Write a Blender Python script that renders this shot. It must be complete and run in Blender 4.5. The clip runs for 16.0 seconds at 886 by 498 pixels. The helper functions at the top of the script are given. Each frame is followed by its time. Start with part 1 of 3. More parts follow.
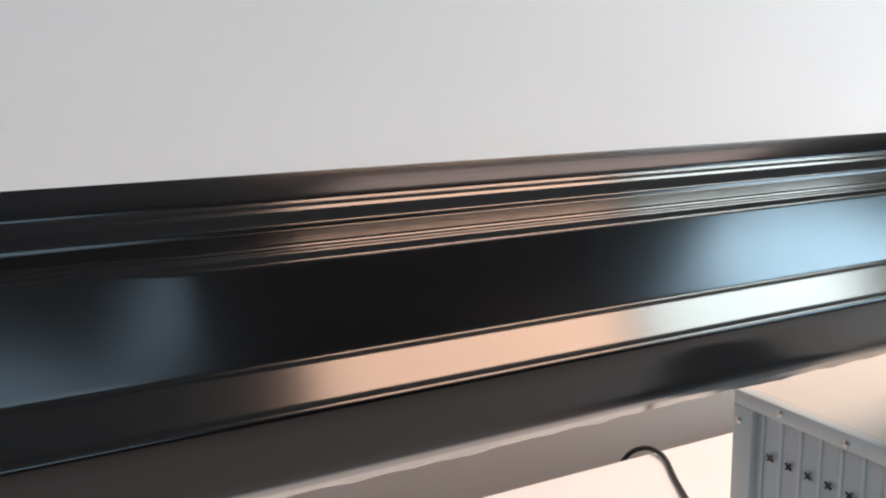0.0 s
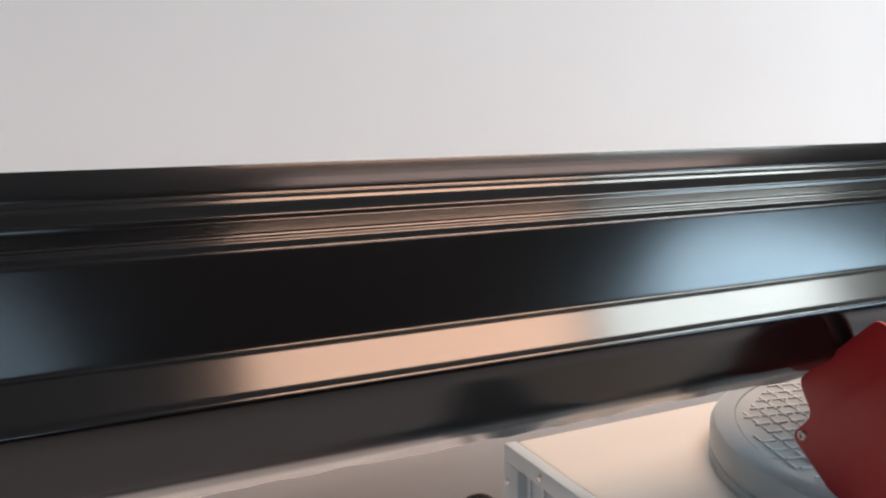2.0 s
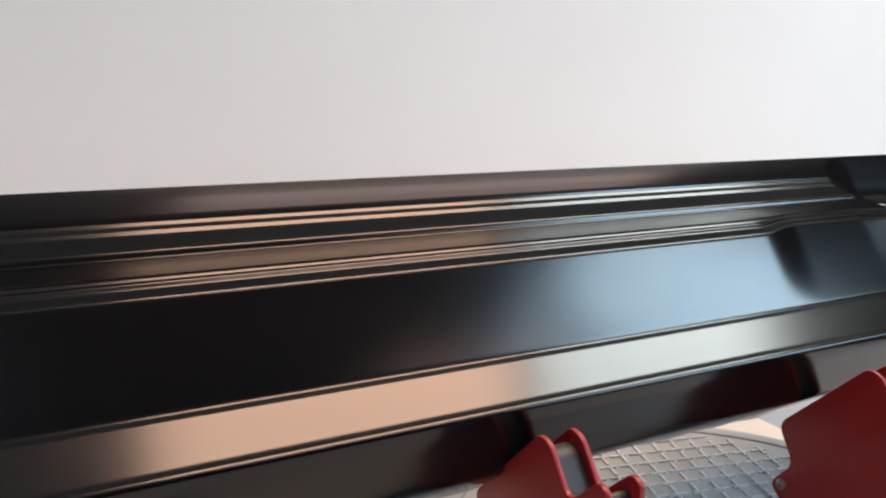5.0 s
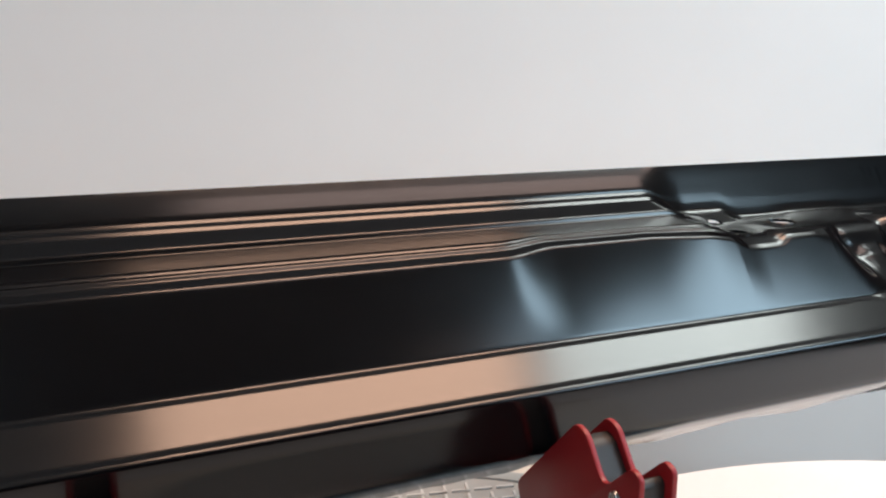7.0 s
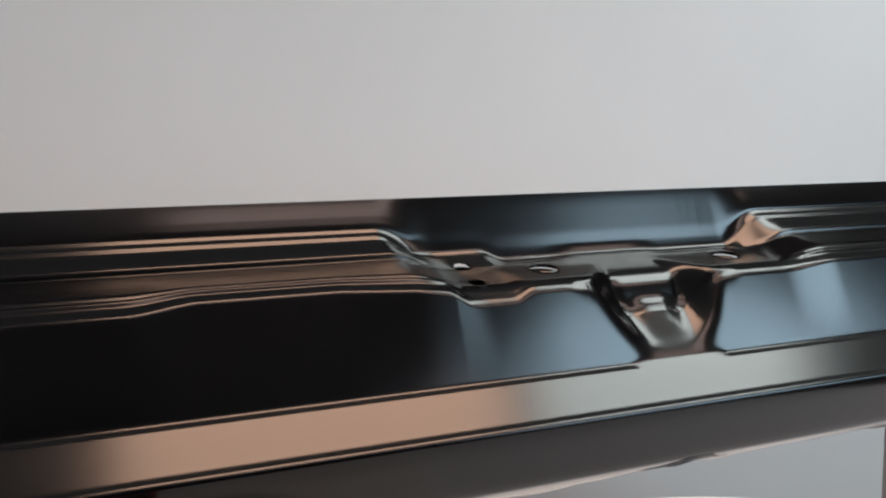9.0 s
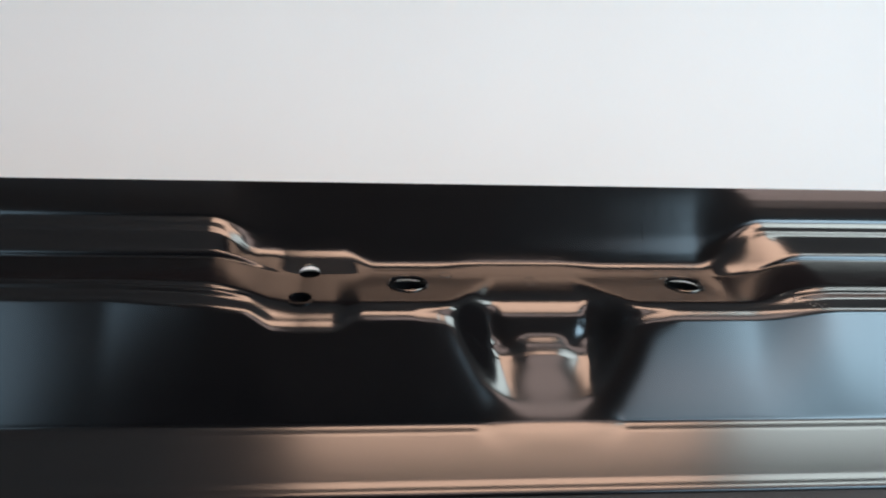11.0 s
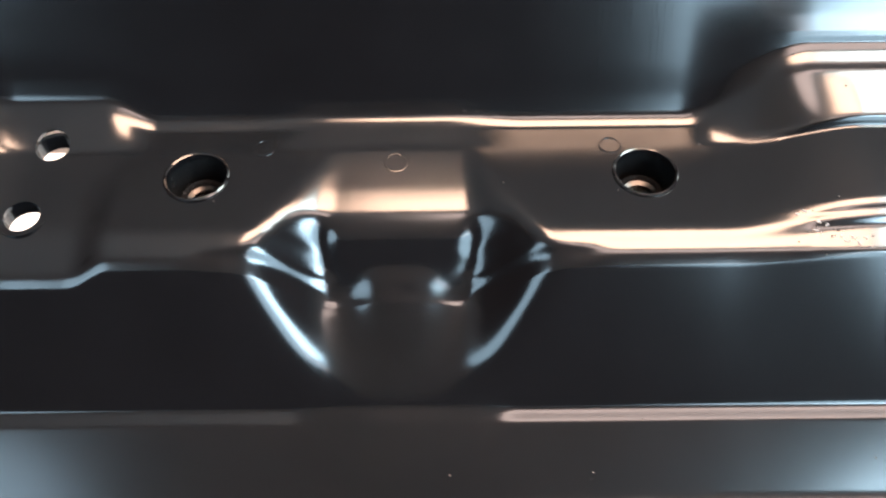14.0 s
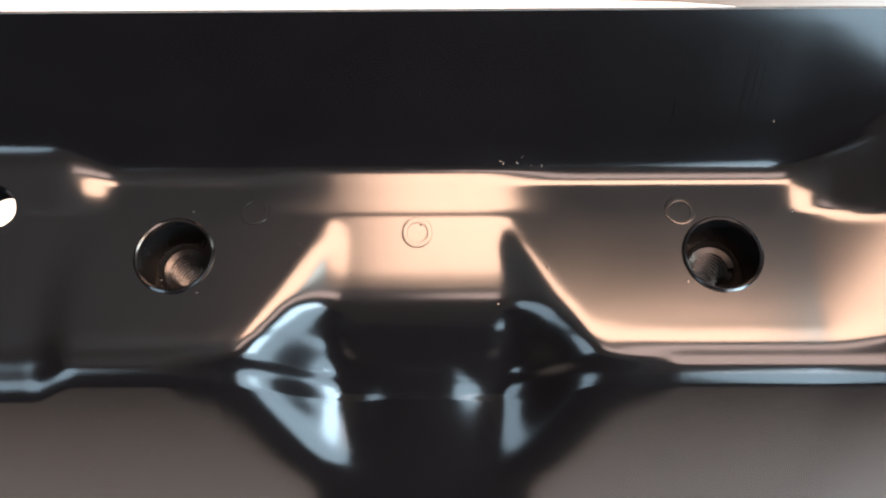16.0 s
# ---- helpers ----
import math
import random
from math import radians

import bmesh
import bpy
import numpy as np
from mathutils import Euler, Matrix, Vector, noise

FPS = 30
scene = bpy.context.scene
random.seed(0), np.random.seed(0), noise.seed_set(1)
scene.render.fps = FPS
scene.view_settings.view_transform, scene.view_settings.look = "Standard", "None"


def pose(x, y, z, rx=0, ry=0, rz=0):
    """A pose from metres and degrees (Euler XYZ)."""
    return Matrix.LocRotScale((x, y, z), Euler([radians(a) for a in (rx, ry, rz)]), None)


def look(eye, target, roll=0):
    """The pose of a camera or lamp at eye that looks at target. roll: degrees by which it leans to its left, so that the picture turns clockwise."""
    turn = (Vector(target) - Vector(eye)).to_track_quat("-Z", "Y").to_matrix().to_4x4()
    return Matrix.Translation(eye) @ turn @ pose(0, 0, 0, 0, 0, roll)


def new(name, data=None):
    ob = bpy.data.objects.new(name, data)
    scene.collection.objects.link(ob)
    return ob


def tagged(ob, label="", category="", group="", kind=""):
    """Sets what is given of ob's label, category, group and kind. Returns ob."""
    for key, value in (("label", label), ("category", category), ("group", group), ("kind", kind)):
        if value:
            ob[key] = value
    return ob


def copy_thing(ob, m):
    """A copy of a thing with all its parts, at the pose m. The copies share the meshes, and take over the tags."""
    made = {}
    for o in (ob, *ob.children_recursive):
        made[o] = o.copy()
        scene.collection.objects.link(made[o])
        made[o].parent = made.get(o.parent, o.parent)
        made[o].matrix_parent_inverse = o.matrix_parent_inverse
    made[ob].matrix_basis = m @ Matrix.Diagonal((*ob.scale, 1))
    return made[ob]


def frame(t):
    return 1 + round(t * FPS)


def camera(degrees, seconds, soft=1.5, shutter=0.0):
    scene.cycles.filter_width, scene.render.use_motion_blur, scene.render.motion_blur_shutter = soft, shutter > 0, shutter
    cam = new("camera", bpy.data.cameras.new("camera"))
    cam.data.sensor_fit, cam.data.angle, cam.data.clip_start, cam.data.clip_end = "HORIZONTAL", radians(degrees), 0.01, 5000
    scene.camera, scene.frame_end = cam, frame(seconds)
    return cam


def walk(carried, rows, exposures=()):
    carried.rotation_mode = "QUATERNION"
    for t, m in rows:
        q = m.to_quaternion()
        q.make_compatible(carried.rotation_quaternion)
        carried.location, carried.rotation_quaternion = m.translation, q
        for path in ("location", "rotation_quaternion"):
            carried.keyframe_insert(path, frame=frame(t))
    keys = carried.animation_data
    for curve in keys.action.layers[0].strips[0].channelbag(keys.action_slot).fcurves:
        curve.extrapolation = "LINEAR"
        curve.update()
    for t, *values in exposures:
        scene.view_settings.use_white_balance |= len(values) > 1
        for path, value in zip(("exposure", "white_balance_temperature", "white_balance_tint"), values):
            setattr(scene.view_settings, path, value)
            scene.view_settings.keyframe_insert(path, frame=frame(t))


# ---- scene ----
import collections

cam = camera(56.097, 16.0, soft=2.2)
PATH = [
    (0.0, pose(-1.0184, -0.3491, 0.0681, 79.12, 1.37, -26.59)),
    (0.5, pose(-0.9621, -0.3506, 0.0647, 79.47, 1.34, -26.97)),
    (1.0, pose(-0.9042, -0.3547, 0.0609, 79.54, 0.98, -26.40)),
    (1.5, pose(-0.8470, -0.3577, 0.0585, 79.75, 0.61, -26.03)),
    (2.0, pose(-0.8005, -0.3571, 0.0590, 80.08, 0.20, -25.81)),
    (2.5, pose(-0.7408, -0.3752, 0.0595, 80.70, 0.15, -23.30)),
    (3.0, pose(-0.7318, -0.3704, 0.0630, 80.77, -0.22, -25.93)),
    (3.5, pose(-0.6949, -0.3388, 0.0458, 81.97, 0.23, -28.51)),
    (4.0, pose(-0.6605, -0.3157, 0.0570, 80.38, -0.66, -30.50)),
    (6.5, pose(-0.4747, -0.3309, 0.0883, 76.84, -0.78, -24.56)),
    (7.0, pose(-0.4213, -0.3431, 0.0760, 78.91, 0.02, -24.52)),
    (7.5, pose(-0.3706, -0.3654, 0.0893, 77.72, -1.06, -21.28)),
    (8.0, pose(-0.3396, -0.3410, 0.0948, 77.94, -2.39, -23.21)),
    (8.5, pose(-0.2967, -0.3443, 0.0878, 79.24, -2.05, -24.40)),
    (9.0, pose(-0.2499, -0.3405, 0.0957, 77.42, -1.67, -22.29)),
    (11.5, pose(-0.0358, -0.2778, 0.1198, 66.93, -2.28, -1.39)),
    (12.0, pose(-0.0080, -0.2527, 0.1220, 61.05, -1.73, 0.78)),
    (12.5, pose(0.0017, -0.2247, 0.1357, 54.90, -0.52, -0.03)),
    (13.0, pose(0.0094, -0.1939, 0.1412, 50.02, 0.08, 0.50)),
    (13.5, pose(0.0057, -0.1660, 0.1472, 43.65, 0.28, -0.11)),
    (14.0, pose(0.0055, -0.1384, 0.1516, 37.39, 0.45, -0.46)),
    (14.5, pose(0.0001, -0.1022, 0.1587, 30.31, -0.58, -0.78)),
    (15.0, pose(-0.0017, -0.0884, 0.1583, 26.73, -1.14, -0.40)),
    (15.5, look((0.0000, -0.0760, 0.1545), (0.003, 0.726, -1.678))),
    (16.0, pose(0.0009, -0.0605, 0.1561, 21.66, 0.64, 0.06)),
]
walk(cam, PATH, exposures=[(0.0, 0.66, 6330, 22), (1.5, 0.60, 6420, 24), (3.5, 0.50, 6540, 26), (7.0, 0.30, 6500, 24), (9.0, -0.16, 6500, 24), (11.5, 0.74, 6180, 20), (13.0, 1.70, 6140, 19), (13.5, 2.06, 6200, 20), (14.0, 2.16, 6360, 21), (15.0, 2.12, 6660, 27), (15.5, 2.10, 6700, 27), (16.0, 1.76, 6640, 25)])

# ---- light: warm and cool ceiling panels, two cool softboxes in front ----
world = bpy.data.worlds.new("room")
world.use_nodes = True
scene.world = world
wbg = world.node_tree.nodes["Background"]
wbg.inputs[0].default_value = (0.6, 0.7, 0.8, 1)
wbg.inputs[1].default_value = 0.02


def area_lamp(name, eye, target, sx, sy, power, colour, shape="RECTANGLE"):
    data = bpy.data.lights.new(name, "AREA")
    data.shape, data.size, data.size_y = shape, sx, sy
    data.energy, data.color = power, colour
    ob = new(name, data)
    ob.matrix_world = look(eye, target)
    return ob


CEIL = 2.32
area_lamp("warm_ceiling_light", (0.38, 0.18, CEIL - 0.03), (0.38, 0.1801, 0), 1.28, 0.88, 36, (1.0, 0.665, 0.43))
area_lamp("cool_ceiling_light", (1.74, 0.18, CEIL - 0.03), (1.74, 0.1801, 0), 1.24, 0.88, 32, (0.84, 1.0, 0.90))
area_lamp("softbox_light_right", (1.15, -1.22, 0.62), (1.11, -0.5, 0.60), 1.44, 1.26, 13, (0.54, 0.86, 0.98), "ELLIPSE")
area_lamp("softbox_core_right", (1.21, -1.18, 0.96), (1.16, -0.5, 0.93), 0.86, 0.76, 12, (0.56, 0.88, 0.98), "ELLIPSE")
area_lamp("rear_ceiling_light", (0.95, -0.83, CEIL - 0.03), (0.95, -0.8299, 0), 2.00, 0.42, 9, (1.0, 0.78, 0.64))
area_lamp("back_ceiling_light", (1.85, -3.16, CEIL - 0.03), (1.85, -3.1599, 0), 1.3, 0.36, 3, (1.0, 0.74, 0.58))
area_lamp("softbox_light_left", (-1.29, -1.22, 0.98), (-1.25, -0.5, 0.95), 1.02, 1.10, 5.5, (0.54, 0.85, 0.98), "ELLIPSE")


# ---- materials ----
def material(name, base, rough=0.5, metal=0.0, spec=0.5, var=0.12, scale=40.0, bump=0.0, bump_scale=300.0, rough_var=0.05, coat=0.0, tint=None):
    m = bpy.data.materials.new(name)
    m.use_nodes = True
    nt = m.node_tree
    b = nt.nodes["Principled BSDF"]
    b.inputs["Metallic"].default_value = metal
    b.inputs["Specular IOR Level"].default_value = spec
    b.inputs["Coat Weight"].default_value = coat
    b.inputs["Coat Roughness"].default_value = 0.1
    co = nt.nodes.new("ShaderNodeTexCoord")
    n1 = nt.nodes.new("ShaderNodeTexNoise")
    n1.inputs["Scale"].default_value, n1.inputs["Detail"].default_value = scale, 6
    nt.links.new(co.outputs["Object"], n1.inputs["Vector"])
    n2 = nt.nodes.new("ShaderNodeTexNoise")
    n2.inputs["Scale"].default_value, n2.inputs["Detail"].default_value = scale * 0.12, 3
    nt.links.new(co.outputs["Object"], n2.inputs["Vector"])
    add = nt.nodes.new("ShaderNodeMath")
    add.operation = "ADD"
    nt.links.new(n1.outputs["Fac"], add.inputs[0])
    nt.links.new(n2.outputs["Fac"], add.inputs[1])
    ramp = nt.nodes.new("ShaderNodeMapRange")
    ramp.inputs[1].default_value, ramp.inputs[2].default_value = 0.6, 1.4
    nt.links.new(add.outputs[0], ramp.inputs[0])
    mix = nt.nodes.new("ShaderNodeMix")
    mix.data_type = "RGBA"
    lo = [c * (1 - var) for c in base]
    hi = [min(1, c * (1 + var)) for c in (tint or base)]
    mix.inputs[6].default_value, mix.inputs[7].default_value = (*lo, 1), (*hi, 1)
    nt.links.new(ramp.outputs[0], mix.inputs[0])
    nt.links.new(mix.outputs[2], b.inputs["Base Color"])
    rr = nt.nodes.new("ShaderNodeMapRange")
    rr.inputs[1].default_value, rr.inputs[2].default_value = 0.6, 1.4
    rr.inputs[3].default_value, rr.inputs[4].default_value = rough - rough_var, rough + rough_var
    nt.links.new(add.outputs[0], rr.inputs[0])
    nt.links.new(rr.outputs[0], b.inputs["Roughness"])
    if bump:
        n3 = nt.nodes.new("ShaderNodeTexNoise")
        n3.inputs["Scale"].default_value, n3.inputs["Detail"].default_value = bump_scale, 4
        nt.links.new(co.outputs["Object"], n3.inputs["Vector"])
        bp = nt.nodes.new("ShaderNodeBump")
        bp.inputs["Strength"].default_value, bp.inputs["Distance"].default_value = bump, 0.001
        nt.links.new(n3.outputs["Fac"], bp.inputs["Height"])
        nt.links.new(bp.outputs["Normal"], b.inputs["Normal"])
    return m


M_PANEL = material("black_ecoat", (0.0028, 0.0028, 0.0032), rough=0.165, spec=0.5, var=0.15, scale=60, bump=0.006, bump_scale=420, rough_var=0.015)
M_NUT = material("dark_oiled_steel", (0.008, 0.0075, 0.0075), rough=0.24, spec=0.3, metal=0.0, var=0.2, scale=300)
M_THREAD = material("dark_thread_steel", (0.026, 0.024, 0.023), rough=0.24, metal=1.0, var=0.2, scale=400)
M_BOARD = material("white_backdrop", (0.90, 0.835, 0.785), rough=0.85, spec=0.2, var=0.02, scale=6, bump=0.05, bump_scale=400)
M_TABLE = material("white_table", (0.82, 0.82, 0.82), rough=0.45, var=0.02, scale=8, bump=0.02)
M_CASE = material("cream_white_enamel", (0.74, 0.70, 0.63), rough=0.35, var=0.03, scale=12, bump=0.03, bump_scale=600)
M_CASEGREY = material("blue_grey_enamel", (0.52, 0.58, 0.60), rough=0.38, var=0.06, scale=30, bump=0.03, bump_scale=600)
M_CASEDARK = material("blue_grey_sheet", (0.44, 0.50, 0.54), rough=0.45, var=0.08, scale=30)
M_DISC = material("grey_cast_plastic", (0.36, 0.40, 0.41), rough=0.34, var=0.06, scale=40, bump=0.03, bump_scale=700)
M_TREAD = material("grey_tread_rubber", (0.40, 0.42, 0.42), rough=0.30, var=0.10, scale=80, bump=0.04, bump_scale=800)
M_RED = material("red_powder_coat", (0.34, 0.014, 0.017), rough=0.42, var=0.10, scale=60, bump=0.05, bump_scale=1500)
M_RIDGE = material("pale_tread_ridge", (0.66, 0.68, 0.68), rough=0.32, var=0.10, scale=80)
M_SCUFF = material("worn_primer", (0.17, 0.16, 0.155), rough=0.5, var=0.2, scale=400)
M_SPECK = material("coating_speck", (0.03, 0.028, 0.028), rough=0.25, spec=0.6, var=0.3, scale=400)
M_STEEL = material("screw_steel", (0.55, 0.53, 0.50), rough=0.28, metal=1.0, var=0.2, scale=300)
M_MAGNET = material("dark_magnet_core", (0.020, 0.018, 0.017), rough=0.45, var=0.3, scale=150, bump=0.05)
M_BLACK = material("black_rubber", (0.015, 0.015, 0.015), rough=0.5, var=0.2, scale=200)
M_CEIL = material("ceiling_paint", (0.78, 0.77, 0.75), rough=0.9, spec=0.2, var=0.05, scale=4)
M_ROOM = material("dim_room_wall", (0.046, 0.030, 0.034), rough=0.9, spec=0.2, var=0.1, scale=3)
M_FLOOR = material("room_floor", (0.26, 0.25, 0.24), rough=0.7, var=0.15, scale=5)
M_PAPER = material("label_paper", (0.78, 0.79, 0.80), rough=0.6, var=0.03, scale=50)


# ---- mesh helpers ----
def mesh_from(name, bm, mat, smooth=True):
    bm.normal_update()
    me = bpy.data.meshes.new(name)
    bm.to_mesh(me)
    bm.free()
    me.materials.append(mat)
    if smooth:
        me.polygons.foreach_set("use_smooth", [True] * len(me.polygons))
        me.set_sharp_from_angle(angle=radians(38))
    return me


def part(name, bm, mat, parent=None, label="", smooth=True, matrix=None):
    ob = new(name, mesh_from(name, bm, mat, smooth))
    if matrix is not None:
        ob.matrix_basis = matrix
    if parent is not None:
        ob.parent = parent
    if label:
        ob["label"] = label
    return ob


def box_bm(x0, x1, y0, y1, z0, z1, bevel=0.0, segs=2):
    bm = bmesh.new()
    bmesh.ops.create_cube(bm, size=1)
    bmesh.ops.scale(bm, vec=(x1 - x0, y1 - y0, z1 - z0), verts=bm.verts)
    bmesh.ops.translate(bm, vec=((x0 + x1) / 2, (y0 + y1) / 2, (z0 + z1) / 2), verts=bm.verts)
    if bevel:
        bmesh.ops.bevel(bm, geom=bm.edges[:], offset=bevel, segments=segs, profile=0.5, affect="EDGES")
    return bm


def lathe_bm(profile, n=48, close=False):
    """Turns (radius, height) points round the z axis."""
    bm = bmesh.new()
    rings = []
    for r, z in profile:
        if r < 1e-6:
            rings.append([bm.verts.new((0, 0, z))])
        else:
            rings.append([bm.verts.new((r * math.cos(2 * math.pi * i / n), r * math.sin(2 * math.pi * i / n), z)) for i in range(n)])
    pairs = list(zip(rings, rings[1:])) + ([(rings[-1], rings[0])] if close else [])
    for a, b in pairs:
        for i in range(n):
            j = (i + 1) % n
            loop = [a[i % len(a)], a[j % len(a)], b[j % len(b)], b[i % len(b)]]
            seen = []
            for v in loop:
                if v not in seen:
                    seen.append(v)
            if len(seen) > 2:
                bm.faces.new(seen)
    bmesh.ops.recalc_face_normals(bm, faces=bm.faces)
    return bm


def prism_bm(outline, x0, x1, bevel=0.0):
    """A plate in the yz plane from x0 to x1."""
    bm = bmesh.new()
    a = [bm.verts.new((x0, y, z)) for y, z in outline]
    b = [bm.verts.new((x1, y, z)) for y, z in outline]
    bm.faces.new(a)
    bm.faces.new(b[::-1])
    n = len(a)
    for i in range(n):
        bm.faces.new((a[i], b[i], b[(i + 1) % n], a[(i + 1) % n]))
    bmesh.ops.recalc_face_normals(bm, faces=bm.faces)
    if bevel:
        rim = [e for e in bm.edges if abs(e.verts[0].co.x - e.verts[1].co.x) < 1e-9]
        bmesh.ops.bevel(bm, geom=rim, offset=bevel, segments=2, profile=0.5, affect="EDGES")
    return bm


def rounded(outline, r, n=5):
    """The outline with its corners rounded."""
    out = []
    m = len(outline)
    for i in range(m):
        p, q, s = Vector(outline[i - 1]), Vector(outline[i]), Vector(outline[(i + 1) % m])
        k = min(r, (p - q).length * 0.45, (s - q).length * 0.45)
        a, b = q + (p - q).normalized() * k, q + (s - q).normalized() * k
        for j in range(n + 1):
            t = j / n
            v = a * (1 - t) ** 2 + q * 2 * t * (1 - t) + b * t * t
            out.append((v.x, v.y))
    return out


# ---- room ----
ROOM = (-3.6, 3.6, -3.4, 2.2, -1.10, CEIL)


def wall(name, x0, x1, y0, y1, z0, z1, mat, label, category):
    return tagged(part(name, box_bm(x0, x1, y0, y1, z0, z1), mat, smooth=False), label, category, kind="structure")


X0, X1, Y0, Y1, Z0, Z1 = ROOM
wall("floor", X0, X1, Y0, Y1, Z0 - 0.1, Z0, M_FLOOR, "dark grey floor of the photo room", "floor")
wall("ceiling", X0, X1, Y0, Y1, Z1, Z1 + 0.1, M_CEIL, "dim off-white ceiling with light panels", "ceiling")
wall("wall_north", X0 - 0.1, X1 + 0.1, Y1, Y1 + 0.1, Z0, Z1, M_ROOM, "dim brown-grey room wall behind the backdrop", "wall")
wall("wall_south", X0 - 0.1, X1 + 0.1, Y0 - 0.1, Y0, Z0, Z1, M_ROOM, "dim brown-grey room wall", "wall")
wall("wall_west", X0 - 0.1, X0, Y0, Y1, Z0, Z1, M_ROOM, "dim brown-grey room wall", "wall")
wall("wall_east", X1, X1 + 0.1, Y0, Y1, Z0, Z1, M_ROOM, "dim brown-grey room wall", "wall")

TABLE = -0.353
BOXTOP = -0.178
DISC = -0.150

# white backdrop board, standing on the floor behind the table
bm = bmesh.new()
corners = [(-1.75, Z0), (0.885, Z0), (0.692, 0.24), (0.690, 0.25), (-1.75, 0.25)]
front_ring = [bm.verts.new((x, 0.450, z)) for x, z in corners]
back_ring = [bm.verts.new((x, 0.462, z)) for x, z in corners]
bm.faces.new(front_ring)
bm.faces.new(back_ring[::-1])
for i in range(5):
    bm.faces.new((front_ring[i], back_ring[i], back_ring[(i + 1) % 5], front_ring[(i + 1) % 5]))
bmesh.ops.recalc_face_normals(bm, faces=bm.faces)
board = part("backdrop_board", bm, M_BOARD, smooth=False)
tagged(board, "plain white backdrop board standing behind the table", "backdrop", kind="structure")


# ---- white table with a rounded corner ----
def table_outline():
    pts = [(-1.6, -1.50), (-1.6, 0.372), (-0.10, 0.350)]
    for i in range(0, 25):
        a = math.pi / 2 - i / 24 * math.pi / 2
        pts.append((0.13 + 0.61 * math.cos(a), -0.27 + 0.61 * math.sin(a)))
    pts += [(0.74, -1.50)]
    return pts


def make_table():
    root = new("table", None)
    bm = bmesh.new()
    o = table_outline()
    top = [bm.verts.new((x, y, TABLE)) for x, y in o]
    low = [bm.verts.new((x, y, TABLE - 0.022)) for x, y in o]
    bm.faces.new(top)
    bm.faces.new(low[::-1])
    for i in range(len(o)):
        j = (i + 1) % len(o)
        bm.faces.new((top[i], low[i], low[j], top[j]))
    bmesh.ops.recalc_face_normals(bm, faces=bm.faces)
    part("tabletop", bm, M_TABLE, root)
    for x, y in ((-1.5, -1.40), (-1.5, 0.25), (0.6, -1.40), (0.1, 0.2)):
        part("leg", box_bm(x - 0.025, x + 0.025, y - 0.025, y + 0.025, Z0, TABLE - 0.022, 0.003), M_STEEL, root)
    return tagged(root, "white tabletop with a rounded back corner under the car part", "table")


make_table()


# ---- the car body part ----
def smooth01(t):
    t = np.clip(t, 0, 1)
    return t * t * (3 - 2 * t)


def window(x, a, b, soft):
    """1 between a and b, with soft ends."""
    return smooth01((x - a) / soft + 0.5) * (1 - smooth01((x - b) / soft + 0.5))


# profile across the part, from the top edge to the bottom lip: ribbed stretch and flat stretch
LOWER = [(-.0445, -.0328), (-.0453, -.0341), (-.0463, -.0346), (-.0488, -.0355), (-.0640, -.0446), (-.0654, -.0452), (-.0676, -.0459), (-.0686, -.0466), (-.0690, -.0478), (-.0690, -.0526),
         (-.0687, -.0548), (-.0658, -.0730), (-.0644, -.0751), (-.0553, -.0825), (-.0334, -.0967)]
RIBBED = [(.0358, .0312), (.0345, .0298), (.0323, .0273), (.0299, .0244), (.0275, .0213), (.0266, .0200), (.0260, .0188), (.0241, .0175), (.0215, .0164), (.0198, .0150),
          (.0092, .0109), (.0086, .0105), (.0080, .0094), (.0076, .0083), (-.0134, .0062), (-.0151, .0057), (-.0158, .0050), (-.0176, .0046), (-.0189, .0032), (-.0196, .0028),
          (-.0244, .0011), (-.0250, .0007), (-.0256, .0000)] + LOWER
FLAT = [(.0358, .0312), (.0345, .0290), (.0323, .0251), (.0300, .0210), (.0272, .0161), (.0250, .0123), (.0230, .0087), (.0216, .0062), (.0190, .0021), (.0160, .0007),
        (.0092, .0008), (.0086, .0008), (.0079, .0008), (.0073, .0008), (-.0138, .0006), (-.0150, .0006), (-.0162, .0006), (-.0175, .0005), (-.0190, .0002), (-.0204, -.0004),
        (-.0226, -.0010), (-.0238, -.0017), (-.0255, -.0032)] + LOWER
PX0, PX1 = -1.30, 0.50
XC, HW = -0.0055, 0.0168
HOLES = [(-0.055, 0.0, 0.0074), (0.055, 0.0, 0.0074), (-0.0930, 0.0104, 0.0043), (-0.0952, -0.0108, 0.0043)]


